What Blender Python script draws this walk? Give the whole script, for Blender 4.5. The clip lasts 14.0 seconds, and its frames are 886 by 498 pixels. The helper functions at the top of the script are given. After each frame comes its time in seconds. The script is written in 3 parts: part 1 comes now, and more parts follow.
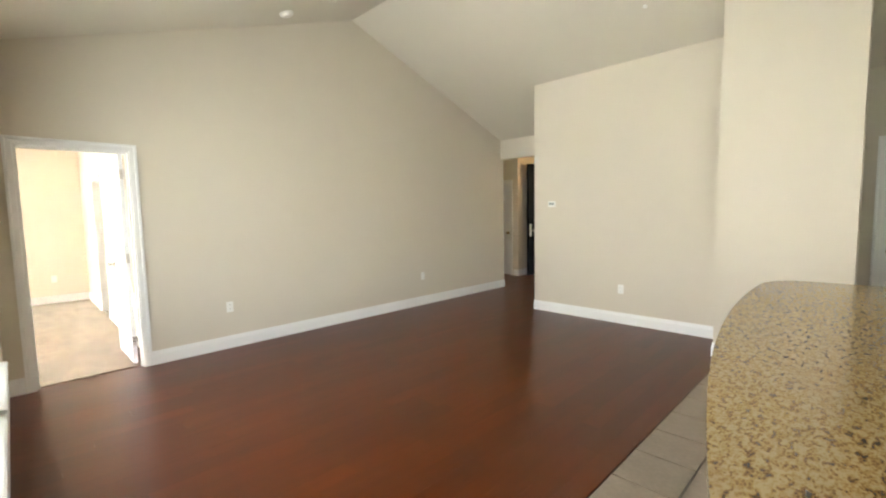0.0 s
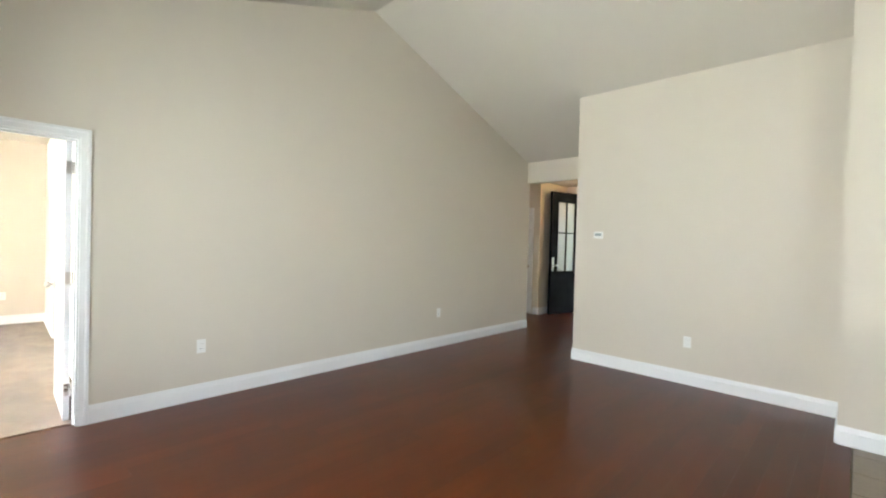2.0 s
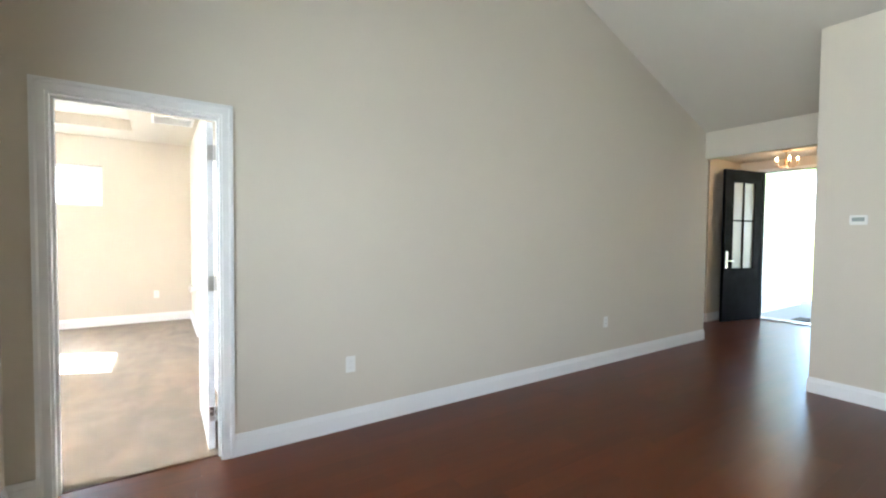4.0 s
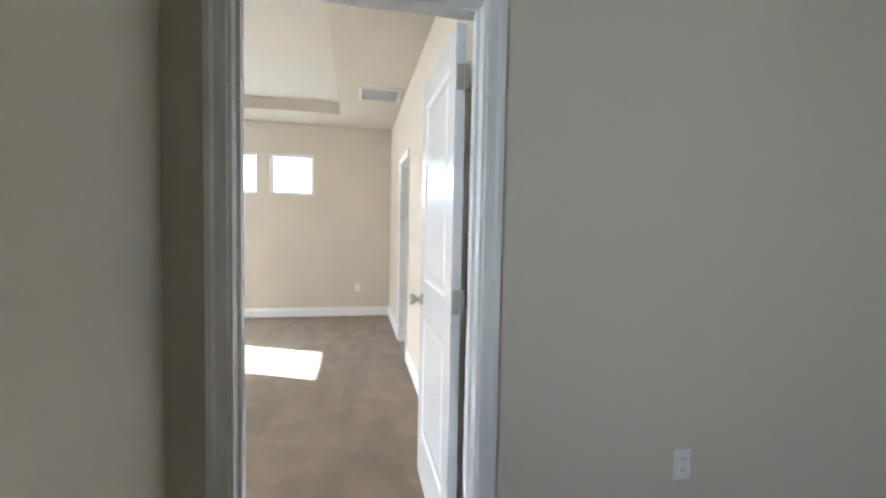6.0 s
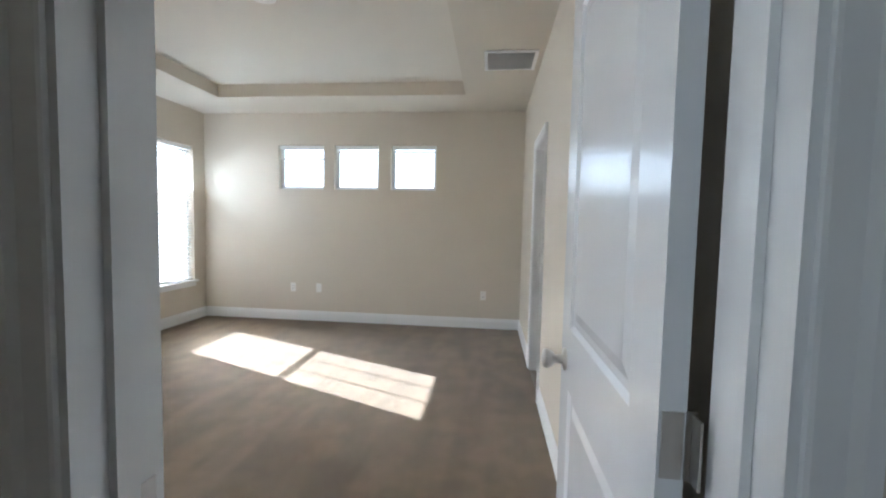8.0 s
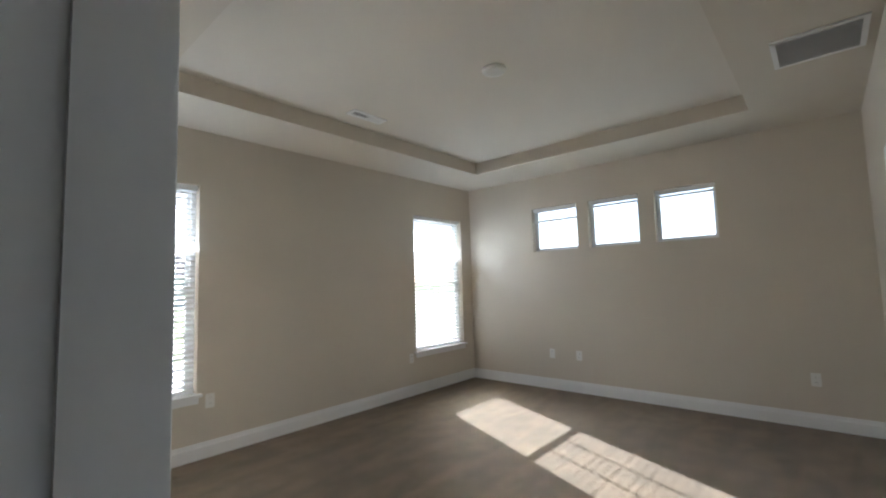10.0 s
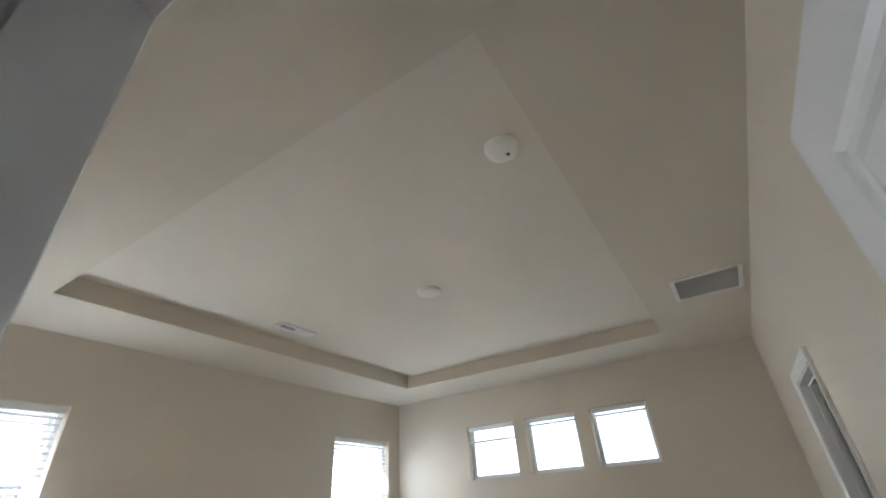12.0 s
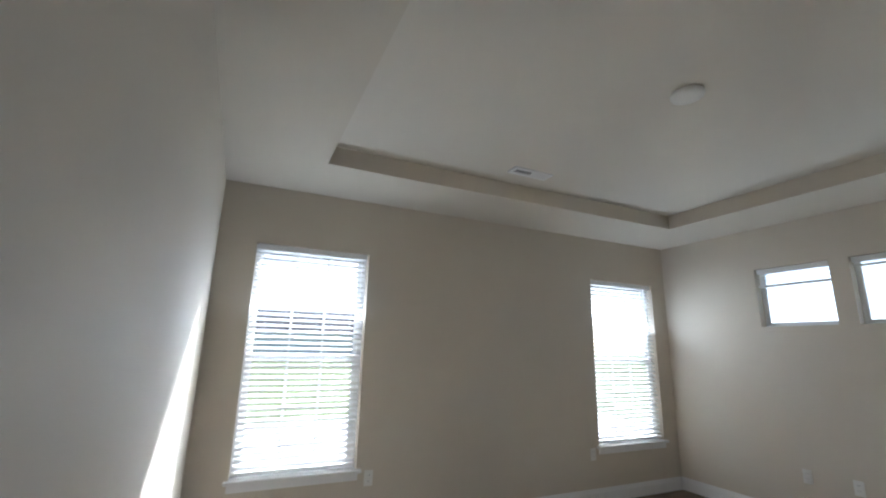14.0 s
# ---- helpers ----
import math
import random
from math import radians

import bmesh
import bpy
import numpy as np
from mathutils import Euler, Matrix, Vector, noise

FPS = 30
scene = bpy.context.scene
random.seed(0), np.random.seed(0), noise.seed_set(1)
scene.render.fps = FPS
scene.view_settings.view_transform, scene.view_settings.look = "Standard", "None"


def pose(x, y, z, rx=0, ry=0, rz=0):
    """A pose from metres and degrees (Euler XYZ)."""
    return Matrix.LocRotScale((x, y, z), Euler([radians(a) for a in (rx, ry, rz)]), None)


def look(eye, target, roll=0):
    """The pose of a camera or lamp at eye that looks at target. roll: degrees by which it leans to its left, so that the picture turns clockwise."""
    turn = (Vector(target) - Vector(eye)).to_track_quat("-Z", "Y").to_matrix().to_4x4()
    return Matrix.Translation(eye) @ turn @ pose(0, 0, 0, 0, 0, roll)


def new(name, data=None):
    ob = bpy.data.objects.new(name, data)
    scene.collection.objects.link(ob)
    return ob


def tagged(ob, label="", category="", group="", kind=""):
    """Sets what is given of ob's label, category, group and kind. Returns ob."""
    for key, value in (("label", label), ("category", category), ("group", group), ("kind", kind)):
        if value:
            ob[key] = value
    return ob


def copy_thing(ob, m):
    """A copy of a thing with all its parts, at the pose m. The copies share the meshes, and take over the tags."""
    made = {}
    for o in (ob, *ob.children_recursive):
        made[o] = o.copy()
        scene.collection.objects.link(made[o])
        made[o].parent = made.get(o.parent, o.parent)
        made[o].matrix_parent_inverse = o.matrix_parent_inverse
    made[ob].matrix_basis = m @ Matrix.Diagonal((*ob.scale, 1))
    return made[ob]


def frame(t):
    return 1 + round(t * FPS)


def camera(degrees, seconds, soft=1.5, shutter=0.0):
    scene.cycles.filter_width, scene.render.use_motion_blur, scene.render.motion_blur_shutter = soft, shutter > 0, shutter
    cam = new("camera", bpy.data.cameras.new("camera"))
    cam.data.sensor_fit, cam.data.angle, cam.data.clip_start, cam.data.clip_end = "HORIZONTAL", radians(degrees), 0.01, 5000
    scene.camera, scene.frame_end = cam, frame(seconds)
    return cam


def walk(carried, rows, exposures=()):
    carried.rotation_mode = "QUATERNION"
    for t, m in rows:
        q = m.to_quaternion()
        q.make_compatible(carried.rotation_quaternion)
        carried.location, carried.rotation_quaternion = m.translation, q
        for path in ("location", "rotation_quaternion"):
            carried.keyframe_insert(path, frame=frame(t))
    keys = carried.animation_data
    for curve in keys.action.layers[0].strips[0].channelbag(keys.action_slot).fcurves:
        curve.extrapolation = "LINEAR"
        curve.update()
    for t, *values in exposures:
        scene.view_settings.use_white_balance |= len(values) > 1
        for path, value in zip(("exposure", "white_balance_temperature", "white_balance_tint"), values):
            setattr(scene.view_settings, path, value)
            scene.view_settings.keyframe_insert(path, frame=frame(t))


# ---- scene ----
cam = camera(91.7, 14.0, soft=2.1)
PATH = [
    (0, (-0.856, -4.890, 1.426), -45.10, -4.89, -1.11),
    (0.5, (-0.680, -4.645, 1.469), -39.64, -3.36, 1.55),
    (1, (-0.566, -4.391, 1.445), -39.97, -2.91, 1.75),
    (1.5, (-0.461, -4.155, 1.383), -44.04, -1.32, 0.07),
    (2, (-0.428, -3.948, 1.377), -45.92, -0.92, 1.56),
    (2.5, (-0.401, -3.751, 1.407), -43.84, -0.24, 2.02),
    (3, (-0.434, -3.361, 1.409), -41.80, -1.51, 0.25),
    (3.5, (-0.398, -3.086, 1.373), -39.12, -3.61, -0.52),
    (4, (-0.343, -2.831, 1.356), -33.40, -1.90, 0.53),
    (4.2, (-0.376, -2.661, 1.371), -31.63, -2.27, 0.91),
    (6.3, (-0.443, -1.224, 1.281), -9.50, -2.50, -0.00),
    (6.5, (-0.364, -1.157, 1.247), -8.46, -2.07, -0.95),
    (7, (-0.329, -0.930, 1.284), -4.02, -3.04, -1.01),
    (9.3, (-0.291, -0.027, 1.366), 26.69, -2.73, -1.24),
    (9.5, (-0.281, -0.018, 1.378), 31.38, -1.61, -2.33),
    (10, (-0.267, -0.017, 1.344), 41.41, 4.62, -1.72),
    (10.5, (-0.268, 0.005, 1.336), 42.63, 12.59, -1.31),
    (11, (-0.268, 0.010, 1.423), 39.23, 18.54, -2.20),
    (11.5, (-0.287, 0.017, 1.466), 35.39, 24.78, -3.52),
    (12, (-0.353, 0.052, 1.496), 30.49, 30.70, -4.02),
    (12.5, (-0.368, 0.120, 1.453), 28.13, 32.99, -4.27),
    (13, (-0.423, 0.213, 1.466), 35.97, 29.89, -2.06),
    (13.5, (-0.462, 0.294, 1.424), 51.18, 22.37, 0.21),
    (14, (-0.541, 0.357, 1.452), 65.30, 12.95, 1.31),
]
walk(cam, [(t, pose(*eye, 90, 0, yaw) @ pose(0, 0, 0, tilt) @ pose(0, 0, 0, 0, 0, lean)) for t, eye, yaw, tilt, lean in PATH],
     exposures=[(0, 5.15, 6600, 10), (2, 5.1, 6000, 10), (4.2, 4.85, 5650, 10), (6.3, 3.6, 5450, 10), (7.2, 3.4, 5300, 10), (9.3, 2.0, 5450, 10), (11, 2.05, 5550, 10), (13, 2.5, 5550, 10), (14, 1.8, 5300, 10)])

# ---- light ----
SUN_WAY = Vector((1.0, -0.435, -0.62)).normalized()
scene.cycles.light_sampling_threshold = 0.0
world = bpy.data.worlds.new("world")
scene.world = world
world.use_nodes = True
wn = world.node_tree
sky = wn.nodes.new("ShaderNodeTexSky")
sky.sky_type, sky.sun_disc = "NISHITA", False
sky.sun_elevation = math.asin(-SUN_WAY.z)
sky.sun_rotation = math.atan2(-SUN_WAY.x, -SUN_WAY.y)
wn.nodes["Background"].inputs[1].default_value = 0.055
wn.links.new(sky.outputs[0], wn.nodes["Background"].inputs[0])
sun = new("sun", bpy.data.lights.new("sun", "SUN"))
sun.data.energy, sun.data.angle, sun.data.color = 5.0, radians(0.5), (1.0, 0.95, 0.88)
sun.rotation_euler = SUN_WAY.to_track_quat("-Z", "Y").to_euler()


def window_light(name, place, way, wide, high, watts):
    """Daylight standing in a window's opening."""
    data = bpy.data.lights.new(name, "AREA")
    data.shape, data.size, data.size_y, data.energy, data.color = "RECTANGLE", wide, high, watts, (0.93, 0.97, 1.0)
    ob = new(name, data)
    ob.matrix_world = look(place, Vector(place) + Vector(way))
    return ob


# ---- materials ----
def material(name, colour, rough=0.6, metal=0.0, vary=0.06, scale=6.0, fine=120.0, bump=0.05, distance=0.002, coat=0.0, spec=0.5, stretch=(1, 1, 1)):
    """Paint, metal, stone: a base colour that drifts at two scales, with fine relief."""
    m = bpy.data.materials.new(name)
    m.use_nodes = True
    nt, b = m.node_tree, m.node_tree.nodes["Principled BSDF"]
    n, l = nt.nodes.new, nt.links.new
    tc, mp = n("ShaderNodeTexCoord"), n("ShaderNodeMapping")
    mp.inputs["Scale"].default_value = stretch
    l(tc.outputs["Object"], mp.inputs[0])
    big, small = n("ShaderNodeTexNoise"), n("ShaderNodeTexNoise")
    big.inputs["Scale"].default_value, small.inputs["Scale"].default_value = scale, fine
    big.inputs["Detail"].default_value = 3
    for t in (big, small):
        l(mp.outputs[0], t.inputs["Vector"])
    add = n("ShaderNodeMath")
    add.operation = "MULTIPLY_ADD"
    l(small.outputs[0], add.inputs[0])
    add.inputs[1].default_value = 0.4
    l(big.outputs[0], add.inputs[2])
    ramp = n("ShaderNodeMapRange")
    ramp.inputs[1].default_value, ramp.inputs[2].default_value = 0.4, 1.0
    ramp.inputs[3].default_value, ramp.inputs[4].default_value = 1 - vary, 1 + vary
    l(add.outputs[0], ramp.inputs[0])
    mul = n("ShaderNodeVectorMath")
    mul.operation = "MULTIPLY"
    mul.inputs[0].default_value = colour
    l(ramp.outputs[0], mul.inputs[1])
    l(mul.outputs[0], b.inputs["Base Color"])
    rr = n("ShaderNodeMapRange")
    rr.inputs[1].default_value, rr.inputs[2].default_value = 0.3, 0.7
    rr.inputs[3].default_value, rr.inputs[4].default_value = max(0.02, rough * 0.85), min(1, rough * 1.15)
    l(big.outputs[0], rr.inputs[0])
    l(rr.outputs[0], b.inputs["Roughness"])
    bp = n("ShaderNodeBump")
    bp.inputs["Strength"].default_value, bp.inputs["Distance"].default_value = bump, distance
    l(small.outputs[0], bp.inputs["Height"])
    l(bp.outputs[0], b.inputs["Normal"])
    b.inputs["Metallic"].default_value = metal
    b.inputs["Coat Weight"].default_value = coat
    b.inputs["Specular IOR Level"].default_value = spec
    return m


def wood_floor_material():
    m = bpy.data.materials.new("red_hardwood")
    m.use_nodes = True
    nt, b = m.node_tree, m.node_tree.nodes["Principled BSDF"]
    n, l = nt.nodes.new, nt.links.new
    tc, info, mp, off = n("ShaderNodeTexCoord"), n("ShaderNodeObjectInfo"), n("ShaderNodeMapping"), n("ShaderNodeVectorMath")
    off.operation = "MULTIPLY_ADD"
    l(info.outputs["Random"], off.inputs[0])
    off.inputs[1].default_value = (7, 31, 3)
    l(tc.outputs["Object"], off.inputs[2])
    mp.inputs["Scale"].default_value = (1.3, 9, 4)
    l(off.outputs[0], mp.inputs[0])
    grain, wide = n("ShaderNodeTexNoise"), n("ShaderNodeTexNoise")
    grain.inputs["Scale"].default_value, grain.inputs["Detail"].default_value, grain.inputs["Distortion"].default_value = 1.6, 2, 0.2
    wide.inputs["Scale"].default_value = 1.3
    l(mp.outputs[0], grain.inputs["Vector"])
    l(off.outputs[0], wide.inputs["Vector"])
    ramp = n("ShaderNodeValToRGB")
    e = ramp.color_ramp.elements
    e[0].position, e[0].color = 0.2, (0.070, 0.0145, 0.0021, 1)
    e[1].position, e[1].color = 0.85, (0.098, 0.0205, 0.0030, 1)
    l(grain.outputs[0], ramp.inputs[0])
    tone = n("ShaderNodeMapRange")
    tone.inputs[3].default_value, tone.inputs[4].default_value = 0.84, 1.16
    l(info.outputs["Random"], tone.inputs[0])
    tone2 = n("ShaderNodeMapRange")
    tone2.inputs[1].default_value, tone2.inputs[2].default_value, tone2.inputs[3].default_value, tone2.inputs[4].default_value = 0.3, 0.7, 0.9, 1.1
    l(wide.outputs[0], tone2.inputs[0])
    mm = n("ShaderNodeMath")
    mm.operation = "MULTIPLY"
    l(tone.outputs[0], mm.inputs[0])
    l(tone2.outputs[0], mm.inputs[1])
    mul = n("ShaderNodeVectorMath")
    mul.operation = "MULTIPLY"
    l(ramp.outputs[0], mul.inputs[0])
    l(mm.outputs[0], mul.inputs[1])
    l(mul.outputs[0], b.inputs["Base Color"])
    rr = n("ShaderNodeMapRange")
    rr.inputs[1].default_value, rr.inputs[2].default_value, rr.inputs[3].default_value, rr.inputs[4].default_value = 0.3, 0.7, 0.277, 0.285
    l(wide.outputs[0], rr.inputs[0])
    l(rr.outputs[0], b.inputs["Roughness"])
    b.inputs["Specular IOR Level"].default_value = 0.3
    bp = n("ShaderNodeBump")
    bp.inputs["Strength"].default_value, bp.inputs["Distance"].default_value = 0.0, 0.001
    l(grain.outputs[0], bp.inputs["Height"])
    l(bp.outputs[0], b.inputs["Normal"])
    return m


def carpet_material():
    """Cut pile with vacuum strokes and footprints that lay the pile over."""
    m = bpy.data.materials.new("tan_carpet")
    m.use_nodes = True
    nt, b = m.node_tree, m.node_tree.nodes["Principled BSDF"]
    n, l = nt.nodes.new, nt.links.new
    tc, mp = n("ShaderNodeTexCoord"), n("ShaderNodeMapping")
    l(tc.outputs["Object"], mp.inputs[0])
    mp.inputs["Rotation"].default_value = (0, 0, radians(62))
    mp.inputs["Scale"].default_value = (3.2, 0.75, 1)
    strokes, steps, pile = n("ShaderNodeTexNoise"), n("ShaderNodeTexNoise"), n("ShaderNodeTexNoise")
    strokes.inputs["Scale"].default_value, strokes.inputs["Detail"].default_value, strokes.inputs["Distortion"].default_value = 1.4, 1, 0.7
    steps.inputs["Scale"].default_value, steps.inputs["Detail"].default_value = 5.0, 2
    pile.inputs["Scale"].default_value, pile.inputs["Detail"].default_value = 420, 2
    l(mp.outputs[0], strokes.inputs["Vector"])
    for t in (steps, pile):
        l(tc.outputs["Object"], t.inputs["Vector"])
    a, c = n("ShaderNodeMapRange"), n("ShaderNodeMapRange")
    a.inputs[1].default_value, a.inputs[2].default_value, a.inputs[3].default_value, a.inputs[4].default_value = 0.40, 0.58, 0.89, 1.08
    c.inputs[1].default_value, c.inputs[2].default_value, c.inputs[3].default_value, c.inputs[4].default_value = 0.42, 0.60, 0.92, 1.08
    d = n("ShaderNodeMapRange")
    d.inputs[1].default_value, d.inputs[2].default_value, d.inputs[3].default_value, d.inputs[4].default_value = 0.3, 0.7, 0.75, 1.2
    l(strokes.outputs[0], a.inputs[0])
    l(steps.outputs[0], c.inputs[0])
    l(pile.outputs[0], d.inputs[0])
    m1, m2 = n("ShaderNodeMath"), n("ShaderNodeMath")
    m1.operation = m2.operation = "MULTIPLY"
    l(a.outputs[0], m1.inputs[0])
    l(c.outputs[0], m1.inputs[1])
    l(m1.outputs[0], m2.inputs[0])
    l(d.outputs[0], m2.inputs[1])
    mul = n("ShaderNodeVectorMath")
    mul.operation = "MULTIPLY"
    mul.inputs[0].default_value = (0.188, 0.138, 0.082)
    l(m2.outputs[0], mul.inputs[1])
    l(mul.outputs[0], b.inputs["Base Color"])
    b.inputs["Roughness"].default_value = 1.0
    b.inputs["Specular IOR Level"].default_value = 0.05
    b.inputs["Sheen Weight"].default_value = 0.25
    bp = n("ShaderNodeBump")
    bp.inputs["Strength"].default_value, bp.inputs["Distance"].default_value = 0.5, 0.006
    l(pile.outputs[0], bp.inputs["Height"])
    l(bp.outputs[0], b.inputs["Normal"])
    return m


def granite_material():
    m = bpy.data.materials.new("gold_granite")
    m.use_nodes = True
    nt, b = m.node_tree, m.node_tree.nodes["Principled BSDF"]
    n, l = nt.nodes.new, nt.links.new
    tc = n("ShaderNodeTexCoord")
    mp = n("ShaderNodeMapping")
    mp.inputs["Rotation"].default_value, mp.inputs["Scale"].default_value = (0, 0, radians(-35)), (1, 2.0, 1)
    l(tc.outputs["Object"], mp.inputs[0])
    v, w = n("ShaderNodeTexNoise"), n("ShaderNodeTexVoronoi")
    v.inputs["Scale"].default_value, v.inputs["Detail"].default_value, v.inputs["Distortion"].default_value = 34, 5, 0.8
    w.inputs["Scale"].default_value = 85
    for t in (v, w):
        l(mp.outputs[0], t.inputs["Vector"])
    add = n("ShaderNodeMath")
    add.operation = "MULTIPLY_ADD"
    l(w.outputs["Distance"], add.inputs[0])
    add.inputs[1].default_value = 0.22
    l(v.outputs[0], add.inputs[2])
    r = n("ShaderNodeValToRGB")
    e = r.color_ramp.elements
    e[0].position, e[0].color = 0.42, (0.05, 0.025, 0.012, 1)
    e[1].position, e[1].color = 0.72, (0.46, 0.34, 0.16, 1)
    for p, col in ((0.5, (0.22, 0.12, 0.04, 1)), (0.57, (0.35, 0.22, 0.07, 1))):
        x = e.new(p)
        x.color = col
    l(add.outputs[0], r.inputs[0])
    l(r.outputs[0], b.inputs["Base Color"])
    b.inputs["Roughness"].default_value = 0.14
    return m


def glass_material():
    m = bpy.data.materials.new("clear_glass")
    m.use_nodes = True
    b = m.node_tree.nodes["Principled BSDF"]
    b.inputs["Transmission Weight"].default_value, b.inputs["Roughness"].default_value, b.inputs["IOR"].default_value = 1.0, 0.0, 1.45
    return m


def glow_material(name, colour, strength):
    m = bpy.data.materials.new(name)
    m.use_nodes = True
    b = m.node_tree.nodes["Principled BSDF"]
    b.inputs["Base Color"].default_value = (*colour, 1)
    b.inputs["Emission Color"].default_value = (*colour, 1)
    b.inputs["Emission Strength"].default_value = strength
    return m


WALL = material("beige_wall_paint", (0.62, 0.562, 0.468), 0.75, vary=0.02, scale=1.5, fine=260, bump=0.12, distance=0.0015)
CEIL = material("cream_ceiling_and_tray_shade", (0.64, 0.595, 0.51), 0.9, vary=0.02, scale=2, fine=160, bump=0.25, distance=0.003)
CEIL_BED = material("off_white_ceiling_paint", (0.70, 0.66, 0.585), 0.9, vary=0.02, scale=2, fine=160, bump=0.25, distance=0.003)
TRIM = material("white_gloss_trim", (0.80, 0.80, 0.79), 0.35, vary=0.015, scale=2, fine=25, bump=0.01)
DOORP = material("white_door_paint", (0.80, 0.81, 0.82), 0.22, vary=0.015, scale=2, fine=25, bump=0.01)
VINYL = material("white_vinyl", (0.82, 0.83, 0.84), 0.35, vary=0.02)
SLAT = material("white_blind_slat", (0.82, 0.82, 0.80), 0.45, vary=0.02)
PLASTIC = material("ivory_plastic", (0.78, 0.77, 0.73), 0.35, vary=0.02)
SLOT = material("dark_slot", (0.03, 0.03, 0.03), 0.6)
NICKEL = material("brushed_nickel", (0.55, 0.53, 0.50), 0.3, 1.0, vary=0.05)
BRONZE = material("bronze_knob", (0.28, 0.20, 0.12), 0.3, 1.0, vary=0.08)
BLACK = material("black_door_paint", (0.0022, 0.002, 0.002), 0.85, vary=0.1, bump=0.02, spec=0.06)
TILE = material("taupe_ceramic_tile", (0.23, 0.185, 0.14), 0.4, vary=0.22, scale=5, fine=40, bump=0.15)
GROUT = material("grey_grout", (0.19, 0.16, 0.13), 0.9, vary=0.1)
WOOD = wood_floor_material()
CARPET = carpet_material()
GRANITE = granite_material()
GLASS = glass_material()
CONCRETE = material("grey_concrete", (0.30, 0.31, 0.34), 0.85, vary=0.1, scale=3)
SIDING = material("white_siding", (0.78, 0.78, 0.77), 0.6, vary=0.03)
GRASS = material("lawn_grass", (0.16, 0.21, 0.06), 1.0, vary=0.35, scale=0.6, fine=30, bump=0.6, distance=0.02, spec=0.1)
ROOF = material("grey_shingle", (0.12, 0.11, 0.11), 0.9, vary=0.25, scale=8)
OAK = material("brown_cabinet_wood", (0.24, 0.09, 0.03), 0.4, vary=0.2, scale=3, fine=50, stretch=(8, 8, 1))
LEAF = material("shrub_leaf", (0.06, 0.09, 0.05), 0.6, vary=0.3)
BULB = glow_material("warm_bulb_glow", (1.0, 0.58, 0.22), 1.3)


# ---- building helpers ----
def add_box(bm, lo, hi):
    (x0, y0, z0), (x1, y1, z1) = lo, hi
    v = [bm.verts.new(p) for p in ((x0, y0, z0), (x1, y0, z0), (x1, y1, z0), (x0, y1, z0), (x0, y0, z1), (x1, y0, z1), (x1, y1, z1), (x0, y1, z1))]
    for f in ((0, 3, 2, 1), (4, 5, 6, 7), (0, 1, 5, 4), (1, 2, 6, 5), (2, 3, 7, 6), (3, 0, 4, 7)):
        bm.faces.new([v[i] for i in f])
    return v


def add_tube(bm, m, radius, length, sides=20, top=None):
    """A round bar along the local z of m, from 0 to length; top: the other end's radius."""
    top = radius if top is None else top
    rings = [[bm.verts.new(m @ Vector((math.cos(a) * r, math.sin(a) * r, z))) for a in (2 * math.pi * i / sides for i in range(sides))]
             for r, z in ((radius, 0), (top, length))]
    for i in range(sides):
        j = (i + 1) % sides
        bm.faces.new((rings[0][i], rings[0][j], rings[1][j], rings[1][i]))
    bm.faces.new(rings[0][::-1])
    bm.faces.new(rings[1])


def add_lathe(bm, m, profile, sides=24):
    """Turns a profile of (radius, height) about the local z of m."""
    rings = [[bm.verts.new(m @ Vector((math.cos(a) * r, math.sin(a) * r, z))) for a in (2 * math.pi * i / sides for i in range(sides))] for r, z in profile]
    for p, q in zip(rings, rings[1:]):
        for i in range(sides):
            j = (i + 1) % sides
            bm.faces.new((p[i], p[j], q[j], q[i]))
    bm.faces.new(rings[0][::-1])
    bm.faces.new(rings[-1])


def add_prism(bm, outline, a, b, place):
    """Sweeps a closed outline of (u, v) between a and b; place(u, v, w) gives the point."""
    ends = [[bm.verts.new(place(u, v, w)) for u, v in outline] for w in (a, b)]
    n = len(outline)
    for i in range(n):
        j = (i + 1) % n
        bm.faces.new((ends[0][i], ends[0][j], ends[1][j], ends[1][i]))
    bm.faces.new(ends[0][::-1])
    bm.faces.new(ends[1])


def soften(bm, width, segments=2):
    bmesh.ops.bevel(bm, geom=bm.edges[:], offset=width, segments=segments, affect="EDGES", clamp_overlap=True)


def part(name, bm, mat, parent=None, label="", smooth=False):
    bmesh.ops.recalc_face_normals(bm, faces=bm.faces[:])
    me = bpy.data.meshes.new(name)
    bm.to_mesh(me)
    bm.free()
    me.materials.append(mat)
    if smooth:
        for f in me.polygons:
            f.use_smooth = len(f.vertices) == 4
    ob = new(name, me)
    if parent:
        ob.parent = parent
    if label:
        ob["label"] = label
    return ob


def box_part(name, lo, hi, mat, parent=None, bevel=0.0, label=""):
    bm = bmesh.new()
    add_box(bm, lo, hi)
    if bevel:
        soften(bm, bevel)
    return part(name, bm, mat, parent, label)


def thing(name, m, label, category, group="", kind=""):
    ob = new(name)
    ob.empty_display_size = 0.1
    ob.matrix_basis = m
    return tagged(ob, label, category, group, kind)


